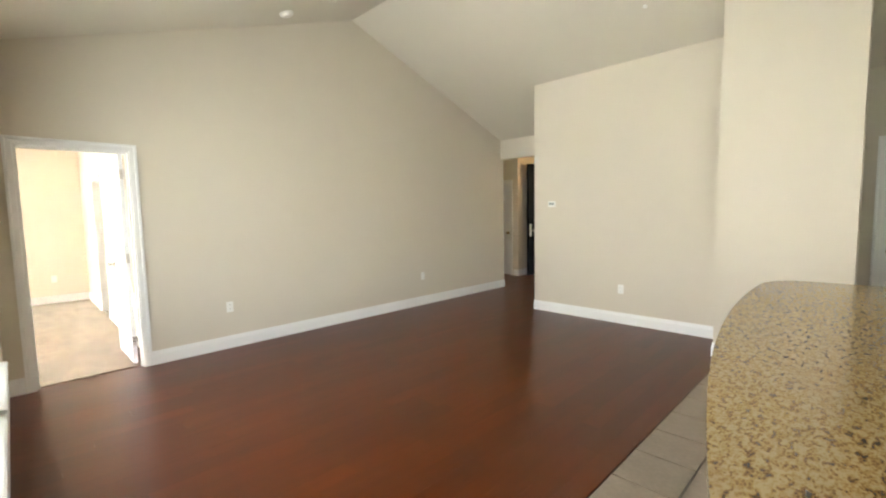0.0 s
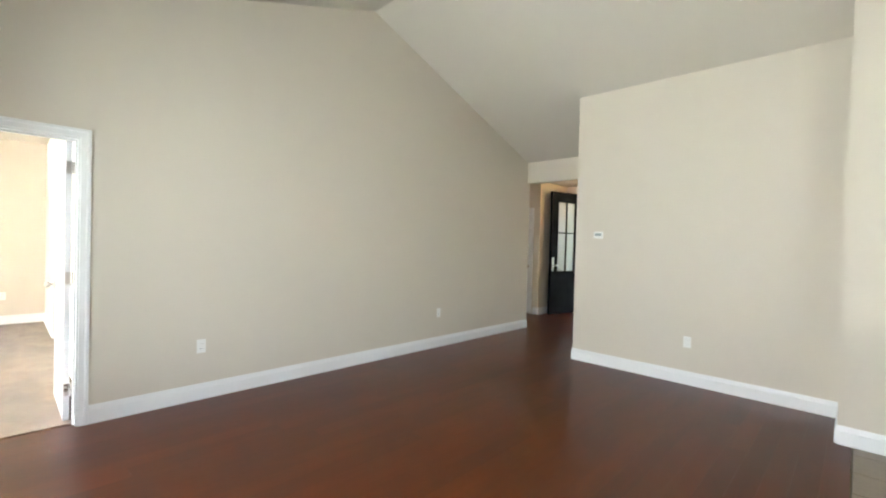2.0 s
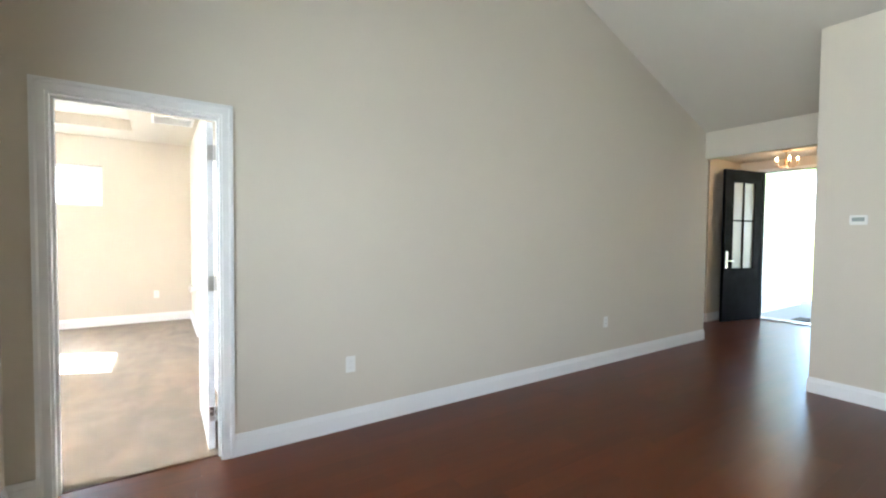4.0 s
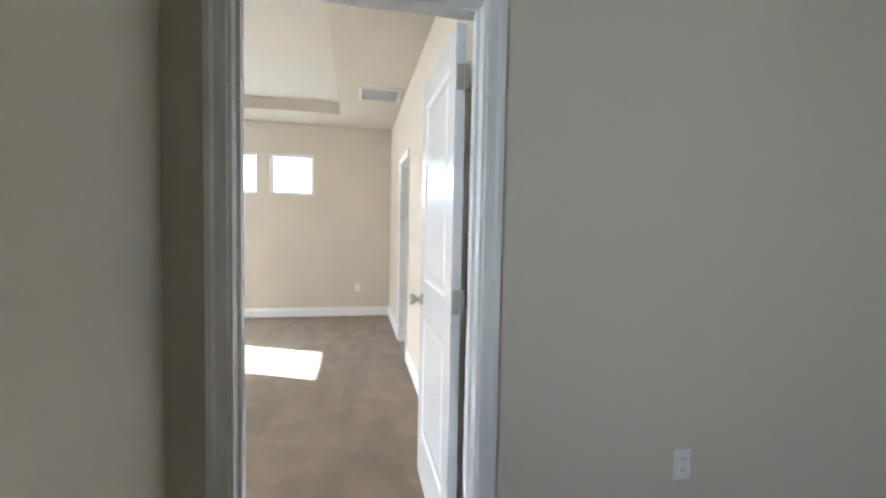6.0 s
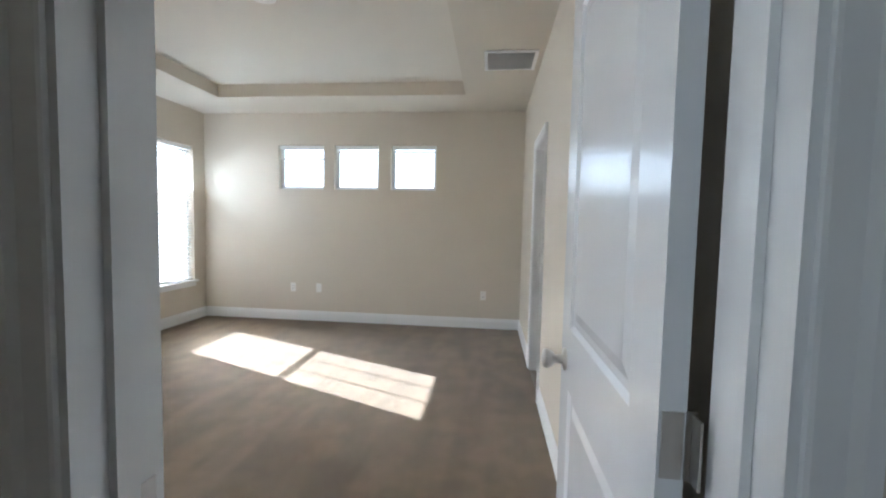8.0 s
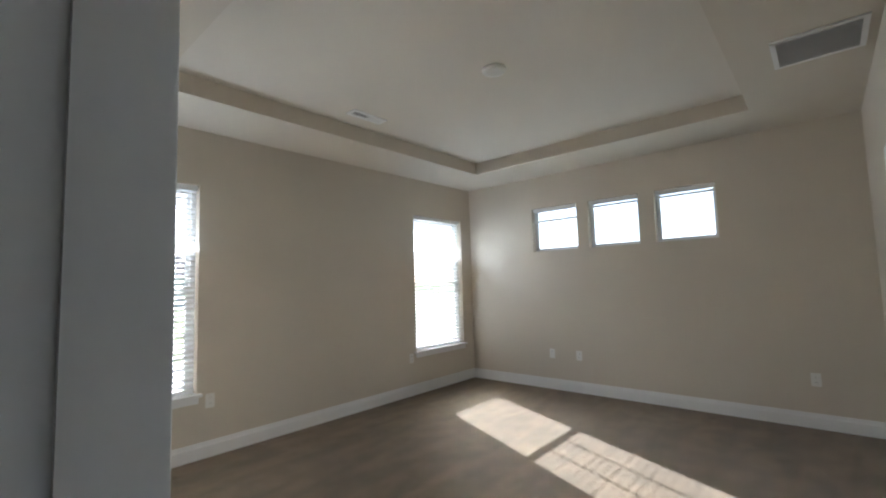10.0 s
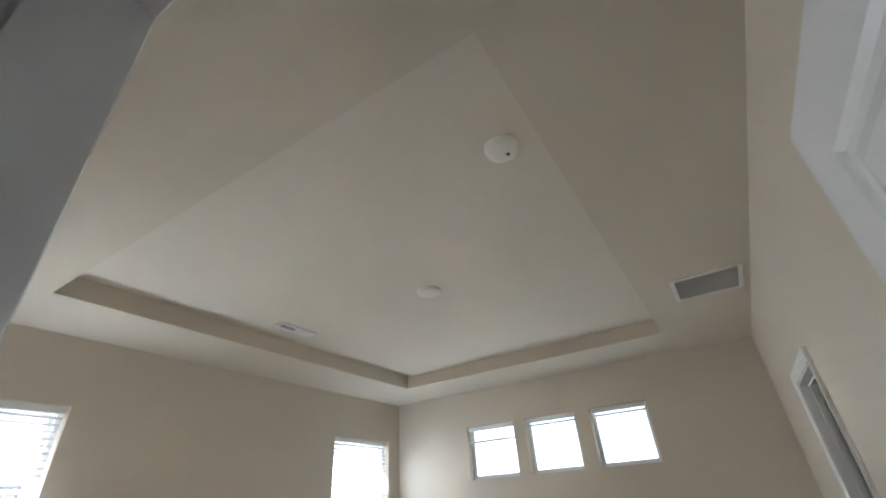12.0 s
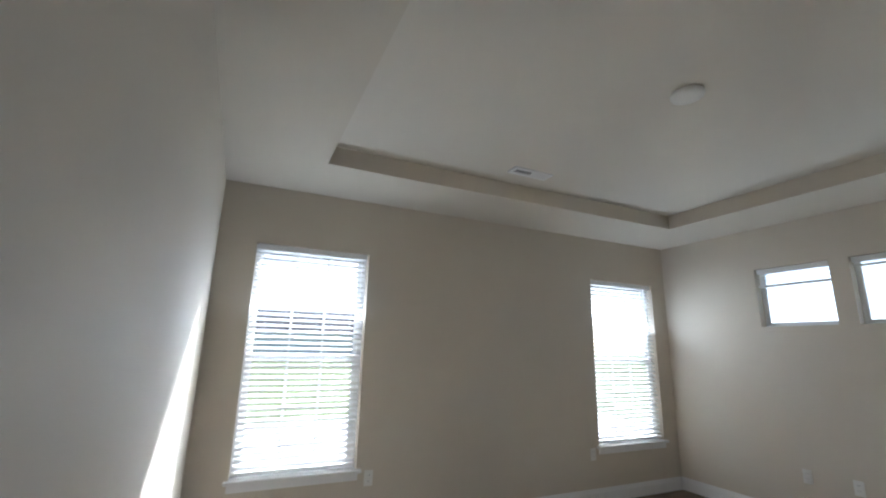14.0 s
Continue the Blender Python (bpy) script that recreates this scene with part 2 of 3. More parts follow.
def wall(name, axis, face, back, u0, u1, z0, z1, openings, label, mat=WALL):
    """An upright wall between face and back on an axis ('x' or 'y'), with openings (ua, ub, za, zb) through it."""
    us = sorted({u0, u1, *(v for o in openings for v in o[:2])})
    zs = sorted({z0, z1, *(v for o in openings for v in o[2:])})
    solid = {}
    for i in range(len(us) - 1):
        for k in range(len(zs) - 1):
            u, z = (us[i] + us[i + 1]) / 2, (zs[k] + zs[k + 1]) / 2
            solid[i, k] = not any(a < u < b and c < z < d for a, b, c, d in openings)
    bm = bmesh.new()
    at = {}

    def vert(d, i, k):
        if (d, i, k) not in at:
            p = (d, us[i], zs[k]) if axis == "x" else (us[i], d, zs[k])
            at[d, i, k] = bm.verts.new(p)
        return at[d, i, k]
    for (i, k), s in solid.items():
        if not s:
            continue
        for d in (face, back):
            bm.faces.new([vert(d, *c) for c in ((i, k), (i + 1, k), (i + 1, k + 1), (i, k + 1))])
        for (di, dk), (a, b) in (((-1, 0), ((i, k), (i, k + 1))), ((1, 0), ((i + 1, k), (i + 1, k + 1))), ((0, -1), ((i, k), (i + 1, k))), ((0, 1), ((i, k + 1), (i + 1, k + 1)))):
            if not solid.get((i + di, k + dk), False):
                bm.faces.new([vert(face, *a), vert(face, *b), vert(back, *b), vert(back, *a)])
    ob = part(name, bm, mat)
    return tagged(ob, label, "wall", kind="structure")


# ---- plan ----
X_LEFT, X_P, X_END, X_HEAD, X_FRONT, X_BACK = -0.974, 4.44, 5.68, 5.6, 8.0, 5.4
Y_P, Y_PIER, Y_PIER_END, X_PIER, Y_SOUTH = -1.473, -3.87, -4.82, 3.80, -9.0
RIDGE_X, RIDGE_Z, FALL_L, FALL_R = 2.463, 3.92, 0.332, 0.385
BED_L, BED_R, BED_Y0, BED_Y1, BED_Z, TRAY_Z = -4.11, 0.066, 0.13, 4.95, 2.69, 2.83
DOOR_L, DOOR_R, DOOR_H = -0.805, -0.03, 2.045
FOYER_Z, FOYER_Y, SIDE_X = 2.62, 0.57, 6.95
V_WIN = ((0.405, 1.30), (3.79, 4.73))
V_Z0, V_Z1 = 0.52, 2.225
H_WIN = ((-3.08, -2.47), (-2.33, -1.75), (-1.59, -1.015))
H_Z0, H_Z1 = 1.72, 2.28
# the last two windows are unseen, added to light the kitchen and pier
L_WIN = ((-1.95, -1.0), (-3.05, -2.1), (-4.15, -3.2), (-6.3, -5.35), (-7.4, -6.45))
BATH_D = (2.80, 3.50, 2.0)
FRONT_A, FRONT_B = -0.71, 0.25

# ---- structure ----
tagged(box_part("ground", (-400, -400, -0.35), (400, 400, -0.15), GRASS), "wide green lawn reaching the horizon", "lawn", kind="structure")
sub = tagged(box_part("floor", (-0.974, -3.95, -0.15), (8.0, 2.4, -0.012), GROUT), "glossy dark reddish-brown hardwood plank floor", "floor", kind="structure")
tile_floor = tagged(box_part("floor_tile", (-0.974, Y_SOUTH, -0.15), (5.4, -3.952, -0.008), GROUT), "taupe square ceramic tile floor with grey grout", "floor", kind="structure")
bm = bmesh.new()
add_box(bm, (BED_L, 0.075, -0.15), (BED_R, BED_Y1, 0.006))
carpet = tagged(part("floor_carpet", bm, CARPET), "tan cut-pile carpet with footprints and vacuum marks", "carpet", kind="structure")
box_part("threshold_strip", (DOOR_L, 0.062, -0.01), (DOOR_R, 0.0745, 0.004), material("dark_strip", (0.12, 0.045, 0.02), 0.4), carpet)
tagged(box_part("floor_bath", (BED_R, 2.0, -0.15), (2.4, BED_Y1, 0.0), TILE), "taupe tile floor of the adjoining bathroom", "floor", kind="structure")

wall("wall_gable", "y", 0.0, BED_Y0, -4.25, X_END, -0.15, 3.98, [(DOOR_L, DOOR_R, -0.15, DOOR_H)], "tall beige gable wall with a doorway")
wall("wall_left", "x", X_LEFT, X_LEFT - 0.14, Y_SOUTH, -0.001, -0.15, 2.86, [(a, b, V_Z0, V_Z1) for a, b in L_WIN], "beige outer wall with tall windows")
wall("wall_thermostat", "x", X_P, X_P + 0.12, Y_PIER, Y_P, -0.15, 3.2, [], "plain beige wall with a thermostat")
wall("wall_foyer_side", "y", Y_P, Y_P - 0.12, X_P + 0.12, X_FRONT, -0.15, 3.1, [], "beige side wall of the foyer")
bm = bmesh.new()
add_box(bm, (X_PIER, Y_PIER_END, -0.15), (X_P + 0.12, Y_PIER, 3.42))
tagged(part("wall_pier", bm, WALL), "thick beige wall pier rising to the vault", "wall", kind="structure")
wall("wall_kitchen_end", "x", X_BACK, X_BACK + 0.12, Y_SOUTH, Y_PIER_END + 0.6, -0.15, 2.95, [(-5.68, -4.96, -0.15, 2.05)], "beige wall with a white door beyond the pier")
wall("wall_pier_return", "y", Y_PIER_END + 0.6, Y_PIER_END + 0.72, X_P + 0.12, X_BACK + 0.12, -0.15, 3.1, [], "beige return wall behind the pier")
wall("wall_south", "y", Y_SOUTH, Y_SOUTH - 0.12, X_LEFT - 0.14, X_BACK + 0.12, -0.15, 3.98, [], "plain beige wall closing the kitchen")
wall("wall_header", "x", X_HEAD, X_HEAD + 0.12, Y_P, -0.001, 2.373, 2.8, [], "beige header over the foyer opening")
wall("wall_front", "x", X_FRONT, X_FRONT + 0.16, Y_P - 0.12, 2.4, -0.15, FOYER_Z, [(FRONT_A, FRONT_B, -0.15, 2.44)], "beige front wall with the entrance opening")
wall("wall_foyer_stub", "y", FOYER_Y, FOYER_Y + 0.12, SIDE_X, X_FRONT, -0.15, FOYER_Z, [], "short beige foyer wall beside the front door")
wall("wall_side_hall", "x", SIDE_X, SIDE_X + 0.12, FOYER_Y + 0.12, 2.4, -0.15, FOYER_Z, [(0.76, 1.5, -0.15, 2.05)], "beige side hall wall with a white door")
wall("wall_hall_end", "y", 2.4, 2.52, X_END - 0.12, X_FRONT + 0.16, -0.15, FOYER_Z, [], "plain beige wall closing the side hall")
wall("wall_hall_left", "x", X_END - 0.12, X_END, BED_Y0, 2.4, -0.15, FOYER_Z, [], "plain beige wall of the side hall")

wall("wall_bedroom_left", "x", BED_L, BED_L - 0.14, BED_Y0, BED_Y1 + 0.14, -0.15, 2.8, [(a, b, V_Z0, V_Z1) for a, b in V_WIN], "beige bedroom wall with two tall windows")
wall("wall_bedroom_far", "y", BED_Y1, BED_Y1 + 0.14, BED_L, 2.4, -0.15, 2.8, [(a, b, H_Z0, H_Z1) for a, b in H_WIN], "beige bedroom wall with three small high windows")
wall("wall_bedroom_right", "x", BED_R, BED_R + 0.12, BED_Y0, BED_Y1, -0.15, 2.8, [(BATH_D[0], BATH_D[1], -0.15, BATH_D[2])], "beige bedroom wall with a bathroom doorway")
wall("wall_bath_near", "y", 2.0, 1.88, BED_R + 0.12, 2.4, -0.15, 2.8, [], "plain beige bathroom wall")
wall("wall_bath_right", "x", 2.4, 2.52, 1.88, BED_Y1 + 0.14, -0.15, 2.8, [], "plain beige bathroom wall")


def vault_z(x):
    return RIDGE_Z - (RIDGE_X - x) * FALL_L if x < RIDGE_X else RIDGE_Z - (x - RIDGE_X) * FALL_R


bm = bmesh.new()
xa, xb = X_LEFT - 0.3, X_HEAD + 0.06
add_prism(bm, [(xa, vault_z(xa)), (RIDGE_X, RIDGE_Z), (xb, vault_z(xb)), (xb, vault_z(xb) + 0.12), (RIDGE_X, RIDGE_Z + 0.12), (xa, vault_z(xa) + 0.12)],
          Y_SOUTH - 0.1, 0.0, lambda u, v, w: (u, w, v))
tagged(part("ceiling_vault", bm, CEIL), "cream vaulted ceiling with a ridge", "ceiling", kind="structure")
bm = bmesh.new()
add_box(bm, (X_HEAD + 0.06, Y_P - 0.12, FOYER_Z), (X_FRONT + 0.16, 2.52, FOYER_Z + 0.1))
tagged(part("ceiling_foyer", bm, CEIL), "flat cream foyer ceiling", "ceiling", kind="structure")
T0, T1, U0, U1 = -3.43, -0.627, 0.786, 4.239
bm = bmesh.new()
for lo, hi in (((BED_L - 0.05, BED_Y0 - 0.05), (T0, BED_Y1 + 0.05)), ((T1, BED_Y0 - 0.05), (BED_R + 0.05, BED_Y1 + 0.05)),
               ((T0, BED_Y0 - 0.05), (T1, U0)), ((T0, U1), (T1, BED_Y1 + 0.05))):
    add_box(bm, (*lo, BED_Z), (*hi, TRAY_Z))
add_box(bm, (BED_L - 0.05, BED_Y0 - 0.05, TRAY_Z), (BED_R + 0.05, BED_Y1 + 0.05, TRAY_Z + 0.1))
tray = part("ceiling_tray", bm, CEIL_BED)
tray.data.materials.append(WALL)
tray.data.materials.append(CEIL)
# Beige risers; the ring's underside takes the darker cream, its shade put into the colour.
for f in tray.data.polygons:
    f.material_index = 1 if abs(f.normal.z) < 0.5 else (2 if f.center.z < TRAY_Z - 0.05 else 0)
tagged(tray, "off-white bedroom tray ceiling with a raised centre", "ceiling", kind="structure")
bm = bmesh.new()
add_box(bm, (BED_R + 0.06, 1.88, 2.5), (2.52, BED_Y1 + 0.1, 2.6))
tagged(part("ceiling_bath", bm, CEIL_BED), "flat off-white bathroom ceiling", "ceiling", kind="structure")
bm = bmesh.new()
add_box(bm, (-4.7, 0.14, 3.06), (2.6, 5.7, 3.16))
# unseen eave, added to keep sun out of the high bedroom windows
add_box(bm, (-4.7, BED_Y1 + 0.14, 2.5), (2.6, 5.7, 3.06))
# unseen patio roof, added and sloped low to block sun from the living windows
add_prism(bm, [(X_LEFT - 0.32, 2.8), (X_LEFT - 0.32, 2.9), (-5.2, 2.35), (-5.2, 2.25)], -9.3, -0.002, lambda u, v, w: (u, w, v))
tagged(part("roof", bm, ROOF), "grey shingled roof edge with unseen deep eaves added to block sun", "roof", kind="structure")
box_part("roof_closing", (X_P, Y_PIER_END, 3.45), (5.7, -1.5, 3.5), ROOF, bpy.data.objects["roof"])


# ---- baseboards and casings ----
BASE = [(0, 0), (0.017, 0), (0.017, 0.098), (0.012, 0.108), (0.006, 0.135), (0, 0.135)]


def baseboard(a, b, out):
    """A moulded board along the floor from a to b, proud of the wall towards out."""
    a, b, out = Vector(a), Vector(b), Vector(out)
    way = (b - a).normalized()
    bm = bmesh.new()
    add_prism(bm, BASE, 0, (b - a).length, lambda u, v, w: (*(a + way * w + out * (u - 0.001)), v))
    return tagged(part("baseboard", bm, TRIM), "white moulded baseboard along the wall", "baseboard", kind="structure")


for run in (((0.027, 0), (X_END, 0), (0, -1)), ((X_LEFT, 0), (-0.862, 0), (0, -1)), ((X_LEFT, Y_SOUTH), (X_LEFT, -0.018), (1, 0)),
            ((X_P, Y_PIER), (X_P, Y_P), (-1, 0)), ((X_P, Y_P), (X_FRONT, Y_P), (0, 1)), ((X_PIER, Y_PIER_END), (X_PIER, Y_PIER), (-1, 0)), ((X_PIER, Y_PIER), (X_P - 0.018, Y_PIER), (0, 1)),
            ((X_PIER, Y_PIER_END), (X_P + 0.12, Y_PIER_END), (0, -1)), ((X_BACK, Y_SOUTH), (X_BACK, -5.76), (-1, 0)),
            ((SIDE_X, FOYER_Y), (X_FRONT, FOYER_Y), (0, -1)), ((SIDE_X, FOYER_Y), (SIDE_X, 0.68), (-1, 0)), ((SIDE_X, 1.58), (SIDE_X, 2.4), (-1, 0)), ((X_END, 0.13), (X_END, 2.4), (1, 0)),
            ((X_FRONT, FRONT_B + 0.05), (X_FRONT, FOYER_Y), (-1, 0)),
            ((BED_L, BED_Y0), (-0.862, BED_Y0), (0, 1)), ((BED_L, BED_Y0), (BED_L, BED_Y1), (1, 0)), ((BED_L, BED_Y1), (BED_R, BED_Y1), (0, -1)),
            ((BED_R, BED_Y0), (BED_R, BATH_D[0] - 0.075), (-1, 0)), ((BED_R, BATH_D[1] + 0.075), (BED_R, BED_Y1), (-1, 0))):
    baseboard(*[(*p,) for p in run[:2]], run[2])

CASE = [(0, 0), (0.010, 0), (0.012, 0.004), (0.012, 0.034), (0.018, 0.044), (0.018, 0.06), (0, 0.06)]


def door_frame(name, place, wide, high, deep, label, sides=(1, -1)):
    """Jamb, stop and mitred casings; local x across the opening, local y through the wall from 0 to deep, z up."""
    t = thing(name, place, label, "door frame", kind="structure")
    bm = bmesh.new()
    for lo, hi in (((0, -0.004, 0), (0.016, deep + 0.004, high)), ((wide - 0.016, -0.004, 0), (wide, deep + 0.004, high)), ((0.016, -0.004, high - 0.016), (wide - 0.016, deep + 0.004, high))):
        add_box(bm, lo, hi)
    part("jamb", bm, TRIM, t)
    bm = bmesh.new()
    s0, s1 = deep * 0.35, deep * 0.62
    for lo, hi in (((0.016, s0, 0), (0.027, s1, high - 0.016)), ((wide - 0.027, s0, 0), (wide - 0.016, s1, high - 0.016)), ((0.027, s0, high - 0.027), (wide - 0.027, s1, high - 0.016))):
        add_box(bm, lo, hi)
    part("stop", bm, TRIM, t)
    for side in sides:
        y0 = -0.001 if side == 1 else deep + 0.001
        inset = 0.005

        def left(u, v, w):
            x = inset - v
            return (x, y0 - side * u, w * (high - inset + v))

        def right(u, v, w):
            return (wide - inset + v, y0 - side * u, w * (high - inset + v))

        def head(u, v, w):
            return (inset - v + w * (wide - 2 * inset + 2 * v), y0 - side * u, high - inset + v)
        for f in (left, right, head):
            bm = bmesh.new()
            add_prism(bm, CASE, 0, 1, f)
            part("casing", bm, TRIM, t)
    return t


def panel_leaf(parent, wide, high, thick, mat, panels):
    """A door leaf as stiles and rails round sunk panels; local x from the hinge, y through its thickness, z up."""
    xs = sorted({0.0, wide, *(v for p in panels for v in p[:2])})
    zs = sorted({0.0, high, *(v for p in panels for v in p[2:])})
    bm = bmesh.new()
    for i in range(len(xs) - 1):
        for k in range(len(zs) - 1):
            cx, cz = (xs[i] + xs[i + 1]) / 2, (zs[k] + zs[k + 1]) / 2
            if not any(a < cx < b and c < cz < d for a, b, c, d in panels):
                add_box(bm, (xs[i], 0, zs[k]), (xs[i + 1], thick, zs[k + 1]))
    bmesh.ops.remove_doubles(bm, verts=bm.verts[:], dist=0.0005)
    inner = [f for f in bm.faces if len([g for g in bm.faces if g is not f and set(g.verts) == set(f.verts)])]
    bmesh.ops.delete(bm, geom=inner, context="FACES")
    leaf = part("leaf", bm, mat, parent)
    return leaf


def sunk_panel(parent, a, b, c, d, thick, mat):
    """A raised-and-fielded panel set in a leaf, on both faces."""
    bm = bmesh.new()
    for y, s in ((0.0, 1), (thick, -1)):
        steps = ((0.0, 0.0), (0.012, 0.008), (0.03, 0.008), (0.055, 0.003))
        rings = [[bm.verts.new((x, y + s * dep, z)) for x, z in ((a + i, c + i), (b - i, c + i), (b - i, d - i), (a + i, d - i))] for i, dep in steps]
        for p, q in zip(rings, rings[1:]):
            for i in range(4):
                j = (i + 1) % 4
                bm.faces.new((p[i], p[j], q[j], q[i]))
        bm.faces.new(rings[-1])
    return part("panel", bm, mat, parent)


def knob(parent, x, z, thick, mat, label=""):
    """A lever-free round knob with rose on both faces of a leaf."""
    for y, way in ((0.0, 90), (thick, -90)):
        bm = bmesh.new()
        add_lathe(bm, pose(x, y, z, way), [(0.032, 0), (0.032, 0.006), (0.014, 0.01), (0.012, 0.03), (0.022, 0.038), (0.028, 0.05), (0.026, 0.062), (0.012, 0.068)])
        part("door_knob", bm, mat, parent, label, smooth=True)


def hinge(parent, x, y, z, mat=NICKEL):
    bm = bmesh.new()
    add_tube(bm, pose(x, y, z - 0.045), 0.007, 0.09, 12)
    add_box(bm, (x - 0.003, y, z - 0.044), (x + 0.034, y + 0.003, z + 0.044))
    add_box(bm, (x - 0.03, y - 0.001, z - 0.044), (x - 0.004, y + 0.002, z + 0.044))
    add_box(bm, (-0.0025, 0.004, z - 0.045), (0.0, 0.031, z + 0.045)) if x == 0.0 else None
    part("hinge", bm, mat, parent, "satin nickel hinge")


# bedroom doorway
frame_1 = door_frame("door_1_frame", pose(DOOR_L, 0, 0), DOOR_R - DOOR_L, DOOR_H, BED_Y0, "white painted door frame with moulded casing")
door = thing("door_1", pose(DOOR_R - 0.035, BED_Y0 + 0.022, 0.012, 0, 0, 90), "open white two-panel bedroom door with nickel knob", "door", kind="structure")
box_part("strike_plate", (0.016, 0.088, 0.9), (0.018, 0.118, 0.962), NICKEL, frame_1, 0.0, "satin nickel strike plate")
LW, LH, LT = 0.735, 2.015, 0.035
PANELS = [(0.115, LW - 0.115, 0.24, 0.86), (0.115, LW - 0.115, 1.03, LH - 0.12)]
panel_leaf(door, LW, LH, LT, DOORP, PANELS)
for p in PANELS:
    sunk_panel(door, *p, LT, DOORP)
knob(door, LW - 0.065, 0.93, LT, NICKEL, "satin nickel round knob")
for z in (0.22, 1.03, 1.83):
    hinge(door, 0.0, -0.006, z)

# white doors beyond the pier and in the side hall
def closed_door(name, place, wide, high, label, knob_x, metal):
    d = thing(name, place, label, "door", kind="structure")
    ps = [(0.11, wide - 0.11, 0.24, 0.86), (0.11, wide - 0.11, 1.03, high - 0.12)]
    panel_leaf(d, wide, high, 0.035, DOORP, ps)
    for p in ps:
        sunk_panel(d, *p, 0.035, DOORP)
    knob(d, knob_x, 0.93, 0.035, metal)
    for z in (0.22, 1.03, 1.83):
        hinge(d, 0.0 if knob_x > wide / 2 else wide, -0.004, z)
    return d


door_frame("door_2_frame", pose(X_BACK, -4.96, 0, 0, 0, -90), 0.72, 2.05, 0.12, "white moulded door frame in the kitchen end wall")
closed_door("door_2", pose(X_BACK + 0.03, -4.978, 0.01, 0, 0, -90), 0.684, 2.02, "closed white two-panel door with bronze knob", 0.06, BRONZE)
door_frame("door_3_frame", pose(SIDE_X, 1.5, 0, 0, 0, -90), 0.74, 2.05, 0.12, "white moulded door frame in the side hall")
closed_door("door_3", pose(SIDE_X + 0.03, 1.482, 0.01, 0, 0, -90), 0.704, 2.02, "closed white two-panel hall door with dark knob", 0.64, BRONZE)
door_frame("door_4_frame", pose(BED_R, BATH_D[1], 0, 0, 0, -90), BATH_D[1] - BATH_D[0], BATH_D[2], 0.12, "white moulded door frame of the bathroom doorway")

# front door, black, swung inwards
front = thing("door_5", pose(X_FRONT - 0.02, FRONT_B, 0.012, 0, 0, 168), "open black front door with a four-pane glass light", "door", kind="structure")
FW, FH, FT = 0.9, 2.42, 0.045
panel_leaf(front, FW, FH, FT, BLACK, [(0.2, FW - 0.2, 0.85, FH - 0.2)])
bm = bmesh.new()
add_box(bm, (0.2, 0.006, 1.6), (FW - 0.2, FT - 0.006, 1.625))
add_box(bm, (FW / 2 - 0.012, 0.006, 0.85), (FW / 2 + 0.012, FT - 0.006, 1.6))
add_box(bm, (FW / 2 - 0.012, 0.006, 1.625), (FW / 2 + 0.012, FT - 0.006, FH - 0.2))
part("muntin", bm, BLACK, front)
FROST = material("frosted_glass", (0.2, 0.19, 0.17), 0.4, vary=0.03)
for x0, x1 in ((0.2, FW / 2 - 0.012), (FW / 2 + 0.012, FW - 0.2)):
    for z0, z1 in ((0.85, 1.6), (1.625, FH - 0.2)):
        box_part("pane", (x0, 0.019, z0), (x1, 0.025, z1), FROST, front)
bm = bmesh.new()
for y, s in ((0, -1), (FT, 1)):
    add_box(bm, (FW - 0.08, min(y, y + s * 0.012), 0.86), (FW - 0.035, max(y, y + s * 0.012), 1.12))
    add_tube(bm, pose(FW - 0.058, y, 0.97, 90 if s < 0 else -90), 0.01, 0.05, 10)
    add_box(bm, (FW - 0.17, y + s * 0.045 - 0.008, 0.96), (FW - 0.05, y + s * 0.045 + 0.008, 0.98))
part("door_handle", bm, NICKEL, front, "nickel lever handle and plate")
bm = bmesh.new()
add_box(bm, (X_FRONT - 0.02, FRONT_B, 0), (X_FRONT + 0.16, FRONT_B + 0.04, 2.48))
add_box(bm, (X_FRONT - 0.02, FRONT_A - 0.04, 0), (X_FRONT + 0.16, FRONT_A, 2.48))
add_box(bm, (X_FRONT - 0.02, FRONT_A, 2.44), (X_FRONT + 0.16, FRONT_B, 2.48))
tagged(part("door_5_frame", bm, TRIM), "white entrance door frame", "door frame", kind="structure")
tagged(box_part("door_sill", (X_FRONT - 0.01, FRONT_A, -0.01), (X_FRONT + 0.18, FRONT_B, 0.02), NICKEL, bevel=0.004), "metal entrance door sill", "sill", kind="structure")


# ---- windows and blinds ----
rattle = random.Random(5)


